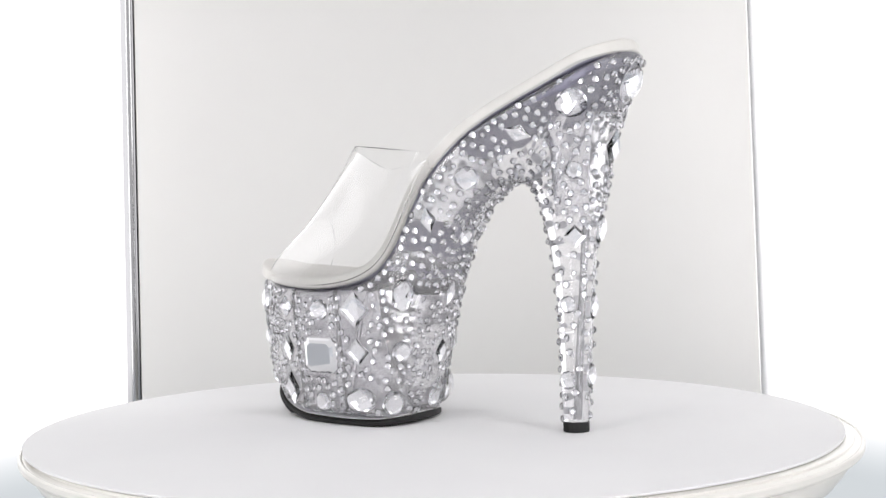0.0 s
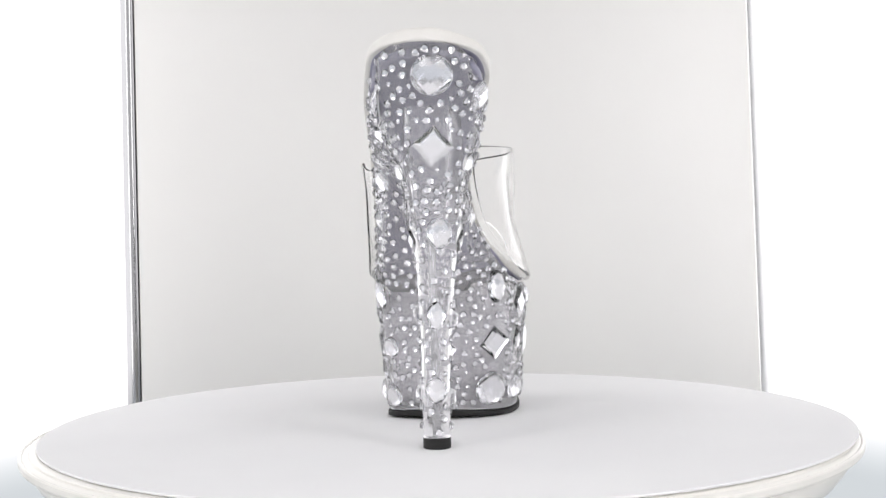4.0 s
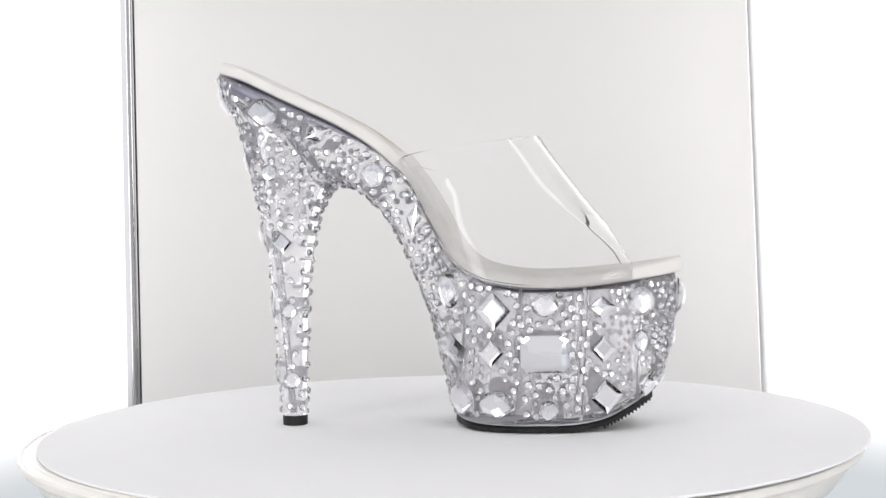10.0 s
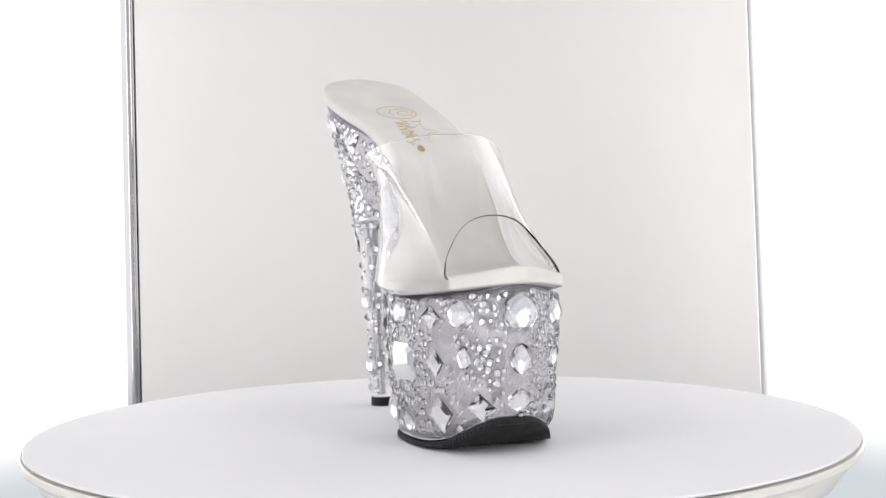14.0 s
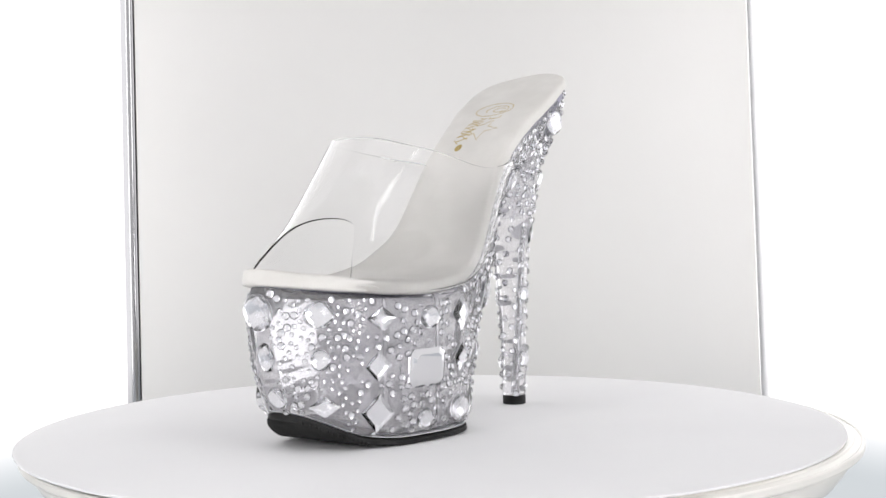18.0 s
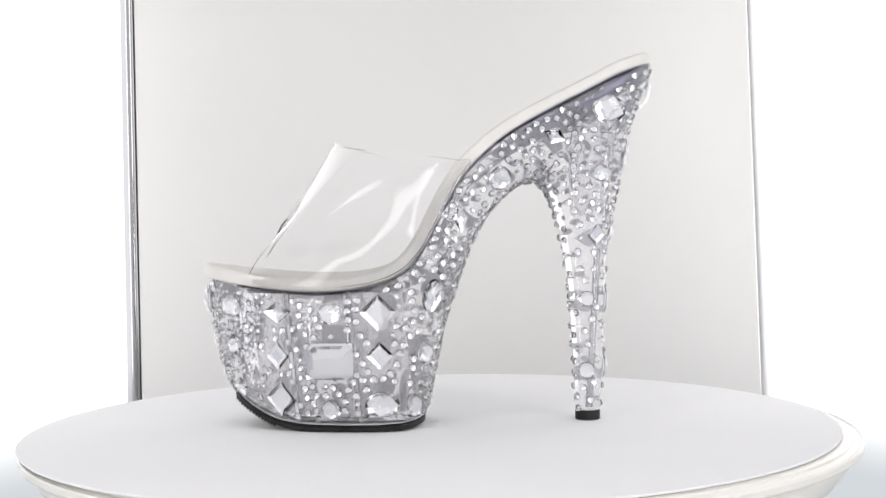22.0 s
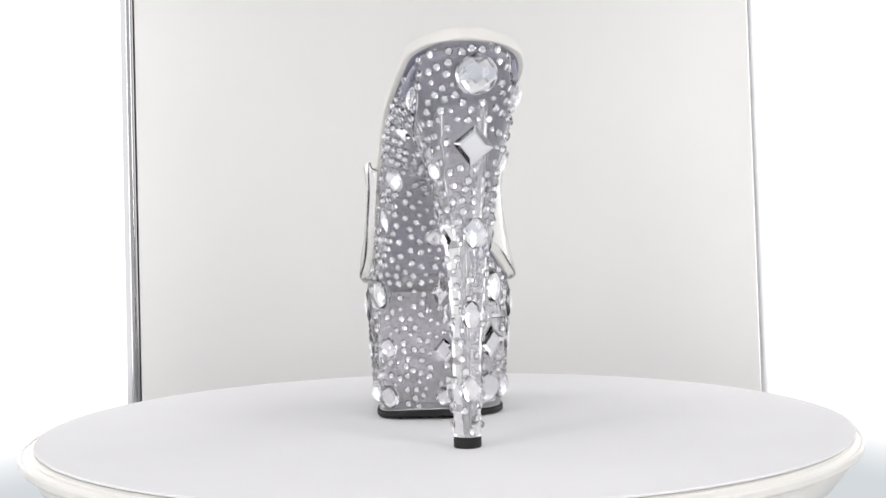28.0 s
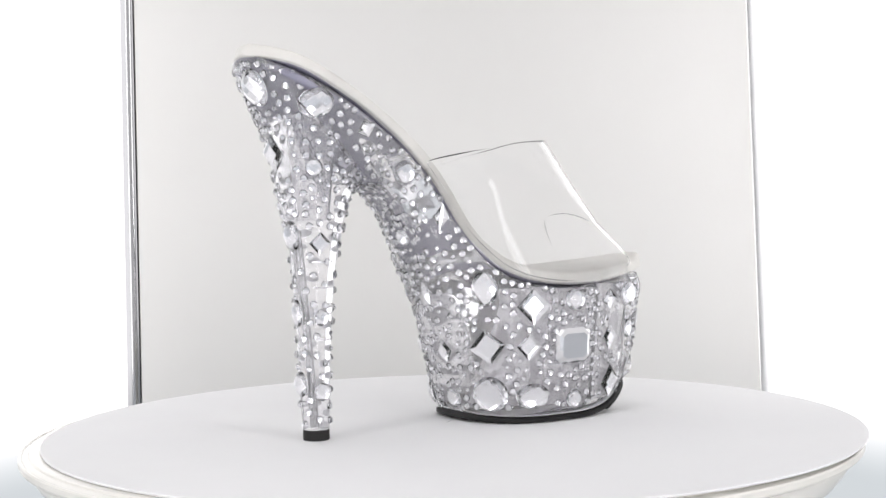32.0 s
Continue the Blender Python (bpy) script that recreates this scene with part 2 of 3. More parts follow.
# sections of the clear body, from the heel's foot over the arch to the toe:
# inner points (underside) and outer points (back of the heel, then the sole line)
INNER = [(-66.6, 5), (-65.8, 28), (-64.6, 54), (-63.4, 71), (-62, 82), (-59.8, 93), (-57, 105), (-53.5, 113), (-51, 116), (-49.5, 117.3), (-48.5, 117.8), (-48, 118), (-47, 118.2), (-45.5, 118.3),
         (-43, 118.2), (-40, 117.5), (-34, 113), (-25.5, 104.5), (-20, 96), (-14.5, 84.5), (-9, 70), (-4, 56), (1.0, 36), (5.2, 17), (8.3, 5.5), (16, 4.2), (30, 3.6), (50, 3.6), (66, 4), (80, 6.2), (90, 10.5), (97.2, 14.5), (101.5, 17), (103.7, 18)]
REAR = [(-78.6, 5), (-80.3, 31), (-81.2, 51.5), (-82, 66), (-83.5, 85), (-85, 97), (-88, 110), (-91, 124), (-94, 138), (-97.5, 152), (-102.3, 164), (-106, 174.2)]
TOP_U = [-94, -80, -64, -48, -36, -22, -12, -3, 7, 16, 22, 27, 32, 39, 47, 60, 73, 87, 98, 106, 111.5, 114.5]
INNER_W = [(1, -11), (1, -11.2), (1.2, -12.3), (2, -13.5), (3, -15), (5, -17), (6.5, -18), (8, -19), (9, -20), (11, -21), (12, -21.5), (13, -22), (13, -22), (13.5, -21.5),
           (14.5, -19.5), (15.5, -17.5), (18, -15.5), (20.5, -14.5), (22, -15.5), (23.5, -15), (26.5, -12), (28.5, -17), (28, -22), (28.5, -24), (29.5, -27), (30, -35.5), (30, -37.2), (28.5, -36.5), (25, -35.5), (19, -31.7), (13.5, -27.8), (7, -23.3), (0.5, -18.8), (-6, -14)]
REAR_W = [(1, -11), (1, -11.2), (1.2, -12.5), (2, -14), (3, -15), (5, -18), (6.5, -18.5), (8, -21), (12, -24.5), (17, -27.5), (19, -28.5), (17, -26)]
ROUND = [2.2] * 5 + [2.3] * 3 + [2.2, 2.4, 2.7, 3.2, 7, 9] + [10] * 6 + [11] * 14
UNDER = [2.2] * 5 + [2.3] * 3 + [2.2, 2.3, 2.4, 2.6, 3.2, 4] + [6] * 4 + [5] + [6] * 5 + [8] + [11] * 9
AROUND = 72


def body_sections():
    keys = []
    for i, (a, wa) in enumerate(zip(INNER, INNER_W)):
        if i < len(REAR):
            b, wb = REAR[i], REAR_W[i]
        else:
            u = TOP_U[i - len(REAR)]
            b, wb = (u, sole_z(u)), plan(u)
        keys.append((i, *a, *b, *wa, *wb, ROUND[i], UNDER[i], max(0.0, (i - 28) * 0.9)))
    return keys


# the platform's rear wall is bowed: how far it lies before its rearmost line, by v
BOW = [(-38, 48), (-36.5, 38), (-34.5, 26), (-32.5, 20), (-30, 15.5), (-26, 10.5), (-22, 7), (-17, 4.3), (-12, 2.2), (-7, 0.7), (-2, 0), (8, 0), (13, 0.6), (16, 1.5), (20, 3), (23.5, 5), (26, 7.5), (28, 11), (29.2, 17), (30, 26)]
REAR_LINE = [(q[1], q[0]) for q in INNER[24:16:-1]]


def bowed(u, v, z, inset=0.0):
    """Moves a point of the platform forward on to its bowed rear wall."""
    if z > 86 or u > 60:
        return u
    fade = min(1.0, (86 - z) / 18)
    w = v / (1 + 0.0013 * z) if v < 0 else v / (1 + 0.0010 * z)
    w = min(max(w + (inset if w > 0 else -inset), -38), 30)
    wall = curve_at(REAR_LINE, max(z, 5.5))[0] + fade * curve_at(BOW, w)[0] + inset
    return wall if u < wall + (1.0 if fade == 1.0 else 0.0) else u


def section_ring(s):
    """A closed ring of evenly spaced points: a rounded oblong between the inner and the outer point."""
    au, az, bu, bz, al, ar, bl, br, e, ea, belly = s
    pts = []
    for k in range(360):
        t = 2 * math.pi * (k + 0.5) / 360
        c, d = math.cos(t), math.sin(t)
        x = e if c > 0 else ea
        a = math.copysign(abs(c) ** (2 / x), c)
        w = math.copysign(abs(d) ** (2 / x), d)
        f = (a + 1) / 2
        left, right = al + (bl - al) * f, ar + (br - ar) * f
        pts.append((au + (bu - au) * f + 4 * belly * f * (1 - f), (left + right) / 2 + ((left - right) / 2 + 2 * belly * f * (1 - f)) * w, az + (bz - az) * f))
    p = np.array(pts + pts[:1])
    run = np.concatenate([[0], np.cumsum(np.linalg.norm(np.diff(p, axis=0), axis=1))])
    at = np.linspace(0, run[-1], AROUND, endpoint=False)
    return [tuple(q) for q in np.stack([np.interp(at, run, p[:, k]) for k in range(3)], 1) * MM]


def pocket(bm, u0, u1, v0, v1, z0, z1, taper):
    """A hollow chamber in the clear body, narrower at one end."""
    rings = []
    for f in (0, 1):
        k = 1 - taper * f
        cu, cv, hu, hv = (u0 + u1) / 2, (v0 + v1) / 2, (u1 - u0) / 2 * k, (v1 - v0) / 2 * k
        ring = []
        for q in range(16):
            t = 2 * math.pi * (q + 0.5) / 16
            c, d = math.cos(t), math.sin(t)
            ring.append(((cu + hu * math.copysign(abs(c) ** 0.4, c)) * MM, (cv + hv * math.copysign(abs(d) ** 0.4, d)) * MM, (z0 + (z1 - z0) * f) * MM))
        rings.append(ring)
    hollow(bm, rings)


def cell(bm, u0, u1, wall):
    """One hollow of the platform, open towards the sole board."""
    tab = [(q[0], q[1], *w) for q, w in zip(INNER[24:], INNER_W[24:])]
    unit = []
    for cx, cy, a0 in ((0.93, 0.93, 0), (0.07, 0.93, 90), (0.07, 0.07, 180), (0.93, 0.07, 270)):
        unit += [(cx + 0.07 * math.cos(radians(a0 + 15 * k)), cy + 0.07 * math.sin(radians(a0 + 15 * k))) for k in range(7)]
        nx, ny = {0: (-1, 0), 90: (0, -1), 180: (1, 0), 270: (0, 1)}[a0]
        x, y = unit[-1]
        unit += [(x + 0.86 * nx * k / 16, y + 0.86 * ny * k / 16) for k in range(1, 16)]
    rings = []
    for f in [k / 14 for k in range(15)]:
        ring = []
        for x, y in unit:
            u = u0 + (u1 - u0) * x
            z, al, ar = curve_at(tab, u)
            bl, br = plan(u + 3)
            left, right = al + (bl - al) * f - wall, ar + (br - ar) * f + wall
            u += 4 * f
            low, top = max(8.0, z + 4.4), min(66.5, sole_z(u) - 1.6)
            v, h = right + (left - right) * y, low + (top - low) * f
            ring.append((bowed(u, v, h, wall) * MM, v * MM, h * MM))
        rings.append(ring)
    hollow(bm, rings, 1)


def hollow(bm, rings, slot=0):
    """Adds a closed skin with its faces turned inwards."""
    sub = bmesh.new()
    ring_loft(sub, rings)
    bmesh.ops.recalc_face_normals(sub, faces=sub.faces)
    bmesh.ops.reverse_faces(sub, faces=sub.faces)
    tmp = bpy.data.meshes.new("hollow")
    for f in sub.faces:
        f.smooth = True
        f.material_index = slot
    sub.to_mesh(tmp)
    sub.free()
    bm.from_mesh(tmp)
    bpy.data.meshes.remove(tmp)


def clear_body():
    keys = body_sections()
    bm = bmesh.new()
    last = len(keys) - 1
    steps = 4
    rings = [section_ring(curve_at(keys, i / steps)) for i in range(last * steps + 1)]
    for i, ring in enumerate(rings):
        if i > 17 * steps:
            rings[i] = [(bowed(u / MM, v / MM, z / MM) * MM, v, z) for u, v, z in ring]
    ring_loft(bm, rings)
    bmesh.ops.recalc_face_normals(bm, faces=bm.faces)
    tree = BVHTree.FromBMesh(bm)
    for f in bm.faces:
        f.smooth = True
    # cells of the platform, the hollow of the heel, and the moulding slits in its shaft
    for u0, u1 in ((12, 37.2), (38.8, 67.2), (68.8, 95)):
        cell(bm, u0, u1, 3.4)
    pocket(bm, -85.5, -64.0, -14.5, 4.5, 150, 101, 0.28)
    for z in (46, 58, 70, 82):
        pocket(bm, -70.6, -66.4, -10.2 - 0.03 * z, 0.2 + 0.02 * z, z, z + 0.9, 0.0)
    ob = part("clear_body", bm, CLEAR, SHOE, "clear moulded plastic platform, arch and stiletto heel in one piece", angle=35)
    ob.data.materials.append(CELL_WALL)
    return tree


TREE = clear_body()


def sole_frame(u):
    """Point of the sole line and its upward normal in the u, z plane."""
    z0, z1 = sole_z(u - 0.5), sole_z(u + 0.5)
    d = Vector((1.0, 0, z1 - z0)).normalized()
    return Vector((u, 0, sole_z(u))), Vector((-d.z, 0, d.x))


def stations():
    us = [-106.8 + 0.15 * i**2 for i in range(9)]
    us += list(np.linspace(-94, 96, 64))
    us += [119.4 - 0.22 * i**2 for i in range(9, -1, -1)]
    return us


def pad_edges(u, heel, toe, grow):
    """Plan of a pad on the sole, with rounded ends at the given stations."""
    src = -106.5 + (u - heel) / (toe - heel) * 222.0
    left, right = plan(min(max(src, -106.5), 115.5))
    return left + grow, right - grow


def pad_depth(u):
    """The padding is thinner under the heel than under the ball of the foot."""
    f = min(1.0, max(0.0, (u + 60) / 60))
    return 0.88 + 0.12 * f * f * (3 - 2 * f)


def pad(lift, thick, heel, toe, grow, e, n=40):
    bm = bmesh.new()
    rings = []
    for u in stations():
        if u < heel or u > toe:
            continue
        p, nrm = sole_frame(u)
        left, right = pad_edges(u, heel, toe, grow)
        k = min(1.0, ((u - heel) / 2.2) ** 0.5 + 0.35, ((toe - u) / 2.2) ** 0.5 + 0.35)
        ring = []
        for q in range(n):
            t = 2 * math.pi * (q + 0.5) / n
            c, d = math.cos(t), math.sin(t)
            a = math.copysign(abs(c) ** (2 / e), c)
            w = math.copysign(abs(d) ** (2 / (e if d > 0 else 10)), d)
            if d < 0:
                a = math.copysign(abs(c) ** 0.2, c)
            o = p + nrm * (lift + thick * pad_depth(u) * (0.5 + 0.5 * w * k))
            ring.append(((o.x) * MM, ((left + right) / 2 + (left - right) / 2 * a) * MM, o.z * MM))
        rings.append(ring)
    ring_loft(bm, rings)
    bmesh.ops.recalc_face_normals(bm, faces=bm.faces)
    return bm


part("lining", pad(0.06, 0.9, -105.8, 114.4, -1.7, 8), LINING, SHOE, "lavender-grey sole board under the insole", smooth=True, angle=60)
# added slab imitating the lining refracted under the heel, thinning out towards the arch
REFRACTION_DEPTH = [(-102, 4.5), (-95, 6.0), (-80, 6.8), (-62, 5.4), (-45, 3.2), (-34, 1.6), (-26, 0.6)]


def lining_refraction(n=32):
    bm = bmesh.new()
    rings = []
    for i in range(65):
        u = -102 + 76 * i / 64
        p, nrm = sole_frame(u)
        left, right = plan(u)
        k = min(1.0, 0.3 + ((u + 102) / 8) ** 0.5, 0.3 + ((-26 - u) / 8) ** 0.5)
        deep = curve_at(REFRACTION_DEPTH, u)[0]
        ring = []
        for q in range(n):
            t = 2 * math.pi * (q + 0.5) / n
            c, d = math.cos(t), math.sin(t)
            a = math.copysign(abs(c) ** 0.7, c) * k
            w = math.copysign(abs(d) ** 0.7, d)
            o = p - nrm * (0.4 + deep * (0.5 - 0.5 * w))
            ring.append((o.x * MM, ((left + right) / 2 + ((left - right) / 2 - 2.6) * a) * MM, o.z * MM))
        rings.append(ring)
    ring_loft(bm, rings)
    bmesh.ops.recalc_face_normals(bm, faces=bm.faces)
    part("lining_refraction", bm, LINING, SHOE, "added lavender-grey slab imitating the lining refracted in the clear heel", smooth=True, angle=60)


lining_refraction()
part("insole", pad(0.25, 7.2, -106.8, 119.4, 0.6, 4.2), INSOLE, SHOE, "padded off-white cloth insole", smooth=True)


OUTLINE = [(7.9, 6, 0), (8.1, 11, -5), (8.8, 15, -9), (10, 18.5, -12.5), (12, 22.5, -17), (15, 26, -22.5), (19, 28.2, -27.5), (24, 29.2, -31), (30, 29.8, -33.8), (38, 29.6, -35.6), (50, 28.5, -36.5), (66, 25, -35.5), (80, 19, -31.7),
           (90, 13.5, -27.8), (97.2, 7, -23.3), (101.5, 0.5, -18.8), (103.7, -6, -14)]
OUT_STATIONS = [7.9, 8.0, 8.3, 8.8, 9.4, 10.2, 11.2, 12.5, 14, 16, 18] + list(np.linspace(20, 98, 40)) + [100, 101.6, 102.6, 103.0]


def outsole():
    bm = bmesh.new()
    rings = []
    lid = []
    tab = [(q[0], q[1]) for q in INNER[24:]]
    for u in OUT_STATIONS:
        z = curve_at(tab, u)[0]
        left, right = curve_at(OUTLINE, u)
        low = max(0.0, 1.2 * max(0, (15 - u) / 9) ** 2)
        bottom = max(low, z - 3.7) if u < 78 else z - 3.7
        ring = []
        for q in range(28):
            t = 2 * math.pi * (q + 0.5) / 28
            c, d = math.cos(t), math.sin(t)
            a = math.copysign(abs(c) ** 0.3, c)
            w = math.copysign(abs(d) ** 0.3, d)
            ring.append((u * MM, ((left + right) / 2 + ((left - right) / 2 + 0.5) * a) * MM, ((z - 0.5 + bottom) / 2 + (z - 0.5 - bottom) / 2 * w) * MM))
        rings.append(ring)
        flat = []
        for q in range(28):
            t = 2 * math.pi * (q + 0.5) / 28
            c, d = math.cos(t), math.sin(t)
            a = math.copysign(abs(c) ** 0.3, c)
            flat.append((u * MM, ((left + right) / 2 + ((left - right) / 2 - 0.7) * a) * MM, (z - 0.30 + 0.15 * math.copysign(abs(d) ** 0.3, d)) * MM))
        lid.append(flat)
    ring_loft(bm, rings)
    plate = bmesh.new()
    ring_loft(plate, [[(u_ * 1.0, v_, z_ + 0.00035) for u_, v_, z_ in r] for r in lid])
    bmesh.ops.recalc_face_normals(plate, faces=plate.faces)
    part("platform_plate", plate, PLATE, SHOE, "grey plate between the rubber and the clear platform", smooth=True, angle=40)
    bmesh.ops.recalc_face_normals(bm, faces=bm.faces)
    rubber = part("outsole", bm, RUBBER, SHOE, "black rubber outsole, ribbed at the toe", smooth=True, angle=40)
    # tread ribs on the upswept toe
    for k in range(14):
        u = 80 + 1.65 * k
        tab = [(q[0], q[1], *w) for q, w in zip(INNER[24:], INNER_W[24:])]
        z, left, right = curve_at(tab, u)
        rib = bmesh.new()
        box(rib, (u - 0.45) * MM, (u + 0.45) * MM, (right - 0.6) * MM, (left + 0.6) * MM, (z - 4.15) * MM, (z - 2.6) * MM)
        bmesh.ops.recalc_face_normals(rib, faces=rib.faces)
        part("tread_rib", rib, RUBBER, rubber)
    n = 32
    bm = bmesh.new()
    ring_loft(bm, [[((-72.6 + r * math.cos(2 * math.pi * i / n)) * MM, (-5 + r * math.sin(2 * math.pi * i / n)) * MM, z * MM) for i in range(n)] for r, z in ((5.9, 0.02), (6.15, 0.3), (6.2, 4.5), (6.0, 4.9))])
    bmesh.ops.recalc_face_normals(bm, faces=bm.faces)
    part("heel_tip", bm, RUBBER, SHOE, "black rubber heel tip", smooth=True, angle=40)
    bm = bmesh.new()
    ring_loft(bm, [[((-73.2 - 0.06 * (z - 6) + 1.5 * math.cos(2 * math.pi * i / 16)) * MM, (-5 + 1.5 * math.sin(2 * math.pi * i / 16)) * MM, z * MM) for i in range(16)] for z in (6, 50, 97)])
    bmesh.ops.recalc_face_normals(bm, faces=bm.faces)
    part("heel_rod", bm, STEEL, SHOE, "polished steel rod inside the clear heel", smooth=True, angle=40)


outsole()


# ---- clear upper ----
# its rear edge and its toe edge: from the right side of the sole over the foot to the left
REAR_EDGE = [(-17, -20, 125.5), (-7, -34.3, 131.5), (22, -37, 135.5), (45, -32, 138), (51, -15, 138.8), (48, 2, 138), (27, 25, 132), (4, 37, 124.6), (-17, 28, 125.3)]
TOE_EDGE = [(93.5, -32, 70.8), (93.8, -35, 78), (89, -31.6, 86), (82.3, -22, 96.9), (77, -10, 101.6), (73.2, 3, 100.9), (76.2, 12.5, 95.2), (86, 20.3, 83.2), (91, 22, 71)]

LEFT_WALL = [(60, 120), (70, 95), (74.8, 79), (82, 62), (89.5, 45), (98, 31.5), (112, 19.5), (126, 12.5), (140, 8)]
RIGHT_WALL = [(60, 142), (70, 117), (78.5, 105), (86.4, 96), (93.5, 85), (99, 77.5), (114, 65), (136, 46), (145, 39)]


def upper_point(s, f):
    """s: from the rear edge (0) to the toe edge (1); f: from the right side (0) over the top to the left (1)."""
    n = len(REAR_EDGE)
    u_right, u_left = -17 + 110.5 * s, -17 + 108 * s
    keys = []
    for k in range(n):
        a, b = Vector(REAR_EDGE[k]), Vector(TOE_EDGE[k])
        p = a.lerp(b, s)
        if k in (1, 2, 6, 7):
            p.y = a.y + (b.y - a.y) * s**1.8
        if k == 0:
            p = Vector((u_right, plan(u_right)[1] - 1.9 - 1.6 * (1 - s), sole_z(u_right) + 4.2))
        elif k == n - 1:
            p = Vector((u_left, plan(u_left)[0] + 1.9 + 2.4 * (1 - s), sole_z(u_left) + 4.2))
        keys.append((0.09 + 0.82 * k / (n - 1), *p))
    a, b = keys[0], keys[-1]
    for side, sign, u, first in ((1, -1, u_right, True), (0, 1, u_left, False)):
        # rounded hem, tucked under the insole
        edge, z, r = plan(u)[side], sole_z(u), 0.6 + 1.0 * (1 - s)
        hem = [(0.055, 1.1 + 1.2 * r, 1.6), (0.025, 0.2 + 0.7 * r, 0.5), (0.0, -1.2, 0.35)]
        for f0, out, up in hem:
            row = (f0 if first else 1 - f0, u, edge + sign * out, z + up)
            keys.insert(0, row) if first else keys.append(row)
    p = Vector(curve_at(keys, f))
    if f < 0.5:
        # the right wall falls inwards too
        limit = 30 - (p.x - curve_at(RIGHT_WALL, p.z)[0]) * 0.93
        p.y = 2.0 * math.log(math.exp(p.y / 2.0) + math.exp(-limit / 2.0))
    else:
        # the left wall falls inwards above the sole
        limit = 30 - (p.x - curve_at(LEFT_WALL, p.z)[0]) * 0.41
        p.y = -2.4 * math.log(math.exp(-p.y / 2.4) + math.exp(-limit / 2.4))
    # gentle waves in the soft vinyl, none along the hems
    calm = min(1.0, f / 0.2, (1 - f) / 0.2)
    wave = noise.noise(Vector((p.x * 0.055, p.y * 0.03 + 7, p.z * 0.018)))
    if f > 0.5:
        wave += 2.0 * min(1.0, (f - 0.5) / 0.15) * noise.noise(Vector((p.x * 0.05 + 3, p.y * 0.03, p.z * 0.06)))
    away = Vector((0.35, p.y + 3, (p.z - 70) * 0.6))
    return p + away.normalized() * (0.45 * calm * wave)


def upper():
    ns, nf = 40, 130
    th = 0.9
    grid = [[upper_point(i / ns, j / nf) for j in range(nf + 1)] for i in range(ns + 1)]
    bm = bmesh.new()
    outer, inner = [], []
    for i in range(ns + 1):
        ro, ri = [], []
        for j in range(nf + 1):
            p = grid[i][j]
            du = grid[min(i + 1, ns)][j] - grid[max(i - 1, 0)][j]
            dv = grid[i][min(j + 1, nf)] - grid[i][max(j - 1, 0)]
            nrm = du.cross(dv)
            nrm = nrm.normalized() if nrm.length > 1e-6 else Vector((0, 0, 1))
            if nrm.dot(p - Vector((35, -3, 80))) < 0:
                nrm = -nrm
            k = th * 0.5 * min(1.0, 0.25 + 0.15 * j, 0.25 + 0.15 * (nf - j))
            ro.append(bm.verts.new((p + nrm * k) * MM))
            ri.append(bm.verts.new((p - nrm * k) * MM))
        outer.append(ro)
        inner.append(ri)
    for i in range(ns):
        for j in range(nf):
            bm.faces.new((outer[i][j], outer[i][j + 1], outer[i + 1][j + 1], outer[i + 1][j]))
            bm.faces.new((inner[i][j], inner[i + 1][j], inner[i + 1][j + 1], inner[i][j + 1]))
    for i in range(ns):
        for j in (0, nf):
            bm.faces.new((outer[i][j], outer[i + 1][j], inner[i + 1][j], inner[i][j]))
    for j in range(nf):
        for i in (0, ns):
            bm.faces.new((outer[i][j], inner[i][j], inner[i][j + 1], outer[i][j + 1]))
    bmesh.ops.recalc_face_normals(bm, faces=bm.faces)
    part("upper", bm, VINYL, SHOE, "clear glossy vinyl band over the foot with an open toe", smooth=True, angle=50)


upper()

# ---- crystals: faceted stones glued on the clear body ----
GEMS = []


def stone_outline(kind, n=16):
    if kind == "square":
        return [(math.cos(a) * 1.0, math.sin(a) * 1.0) for a in (0, math.pi / 2, math.pi, 1.5 * math.pi)]
    if kind == "loz":
        return [(1, 0), (0, 1), (-1, 0), (0, -1)]
    if kind == "rect":
        k = 0.72
        return [(1, -k), (1, k), (k, 1), (-k, 1), (-1, k), (-1, -k), (-k, -1), (k, -1)]
    m = 12 if kind == "small" else n
    return [(math.cos(2 * math.pi * i / m), math.sin(2 * math.pi * i / m)) for i in range(m)]


def checker_mesh(w, h, deep):
    """A round or oval dome cut in a chequer of flat facets, on a low girdle."""
    bm = bmesh.new()
    n, step, c, d = 20, 0.40, math.cos(0.6), math.sin(0.6)
    pts = [(math.cos(2 * math.pi * i / n), math.sin(2 * math.pi * i / n), z) for i in range(n) for z in (0.0, 0.16)]
    for i in range(-4, 5):
        for j in range(-4, 5):
            x, y = (i + 0.5) * step, (j + 0.5) * step
            if math.hypot(x, y) < 0.93:
                pts.append((x * c - y * d, x * d + y * c, 1.0 - 0.72 * (x * x + y * y)))
    for x, y, z in pts:
        bm.verts.new((x * w / 2 * MM, y * h / 2 * MM, (0.12 + z * deep) * MM))
    bmesh.ops.convex_hull(bm, input=bm.verts)
    bmesh.ops.dissolve_limit(bm, angle_limit=radians(1.5), verts=bm.verts, edges=bm.edges)
    bmesh.ops.recalc_face_normals(bm, faces=bm.faces)
    for f in bm.faces:
        f.material_index = 1 if f.normal.z < -0.9 else 0
    return bm


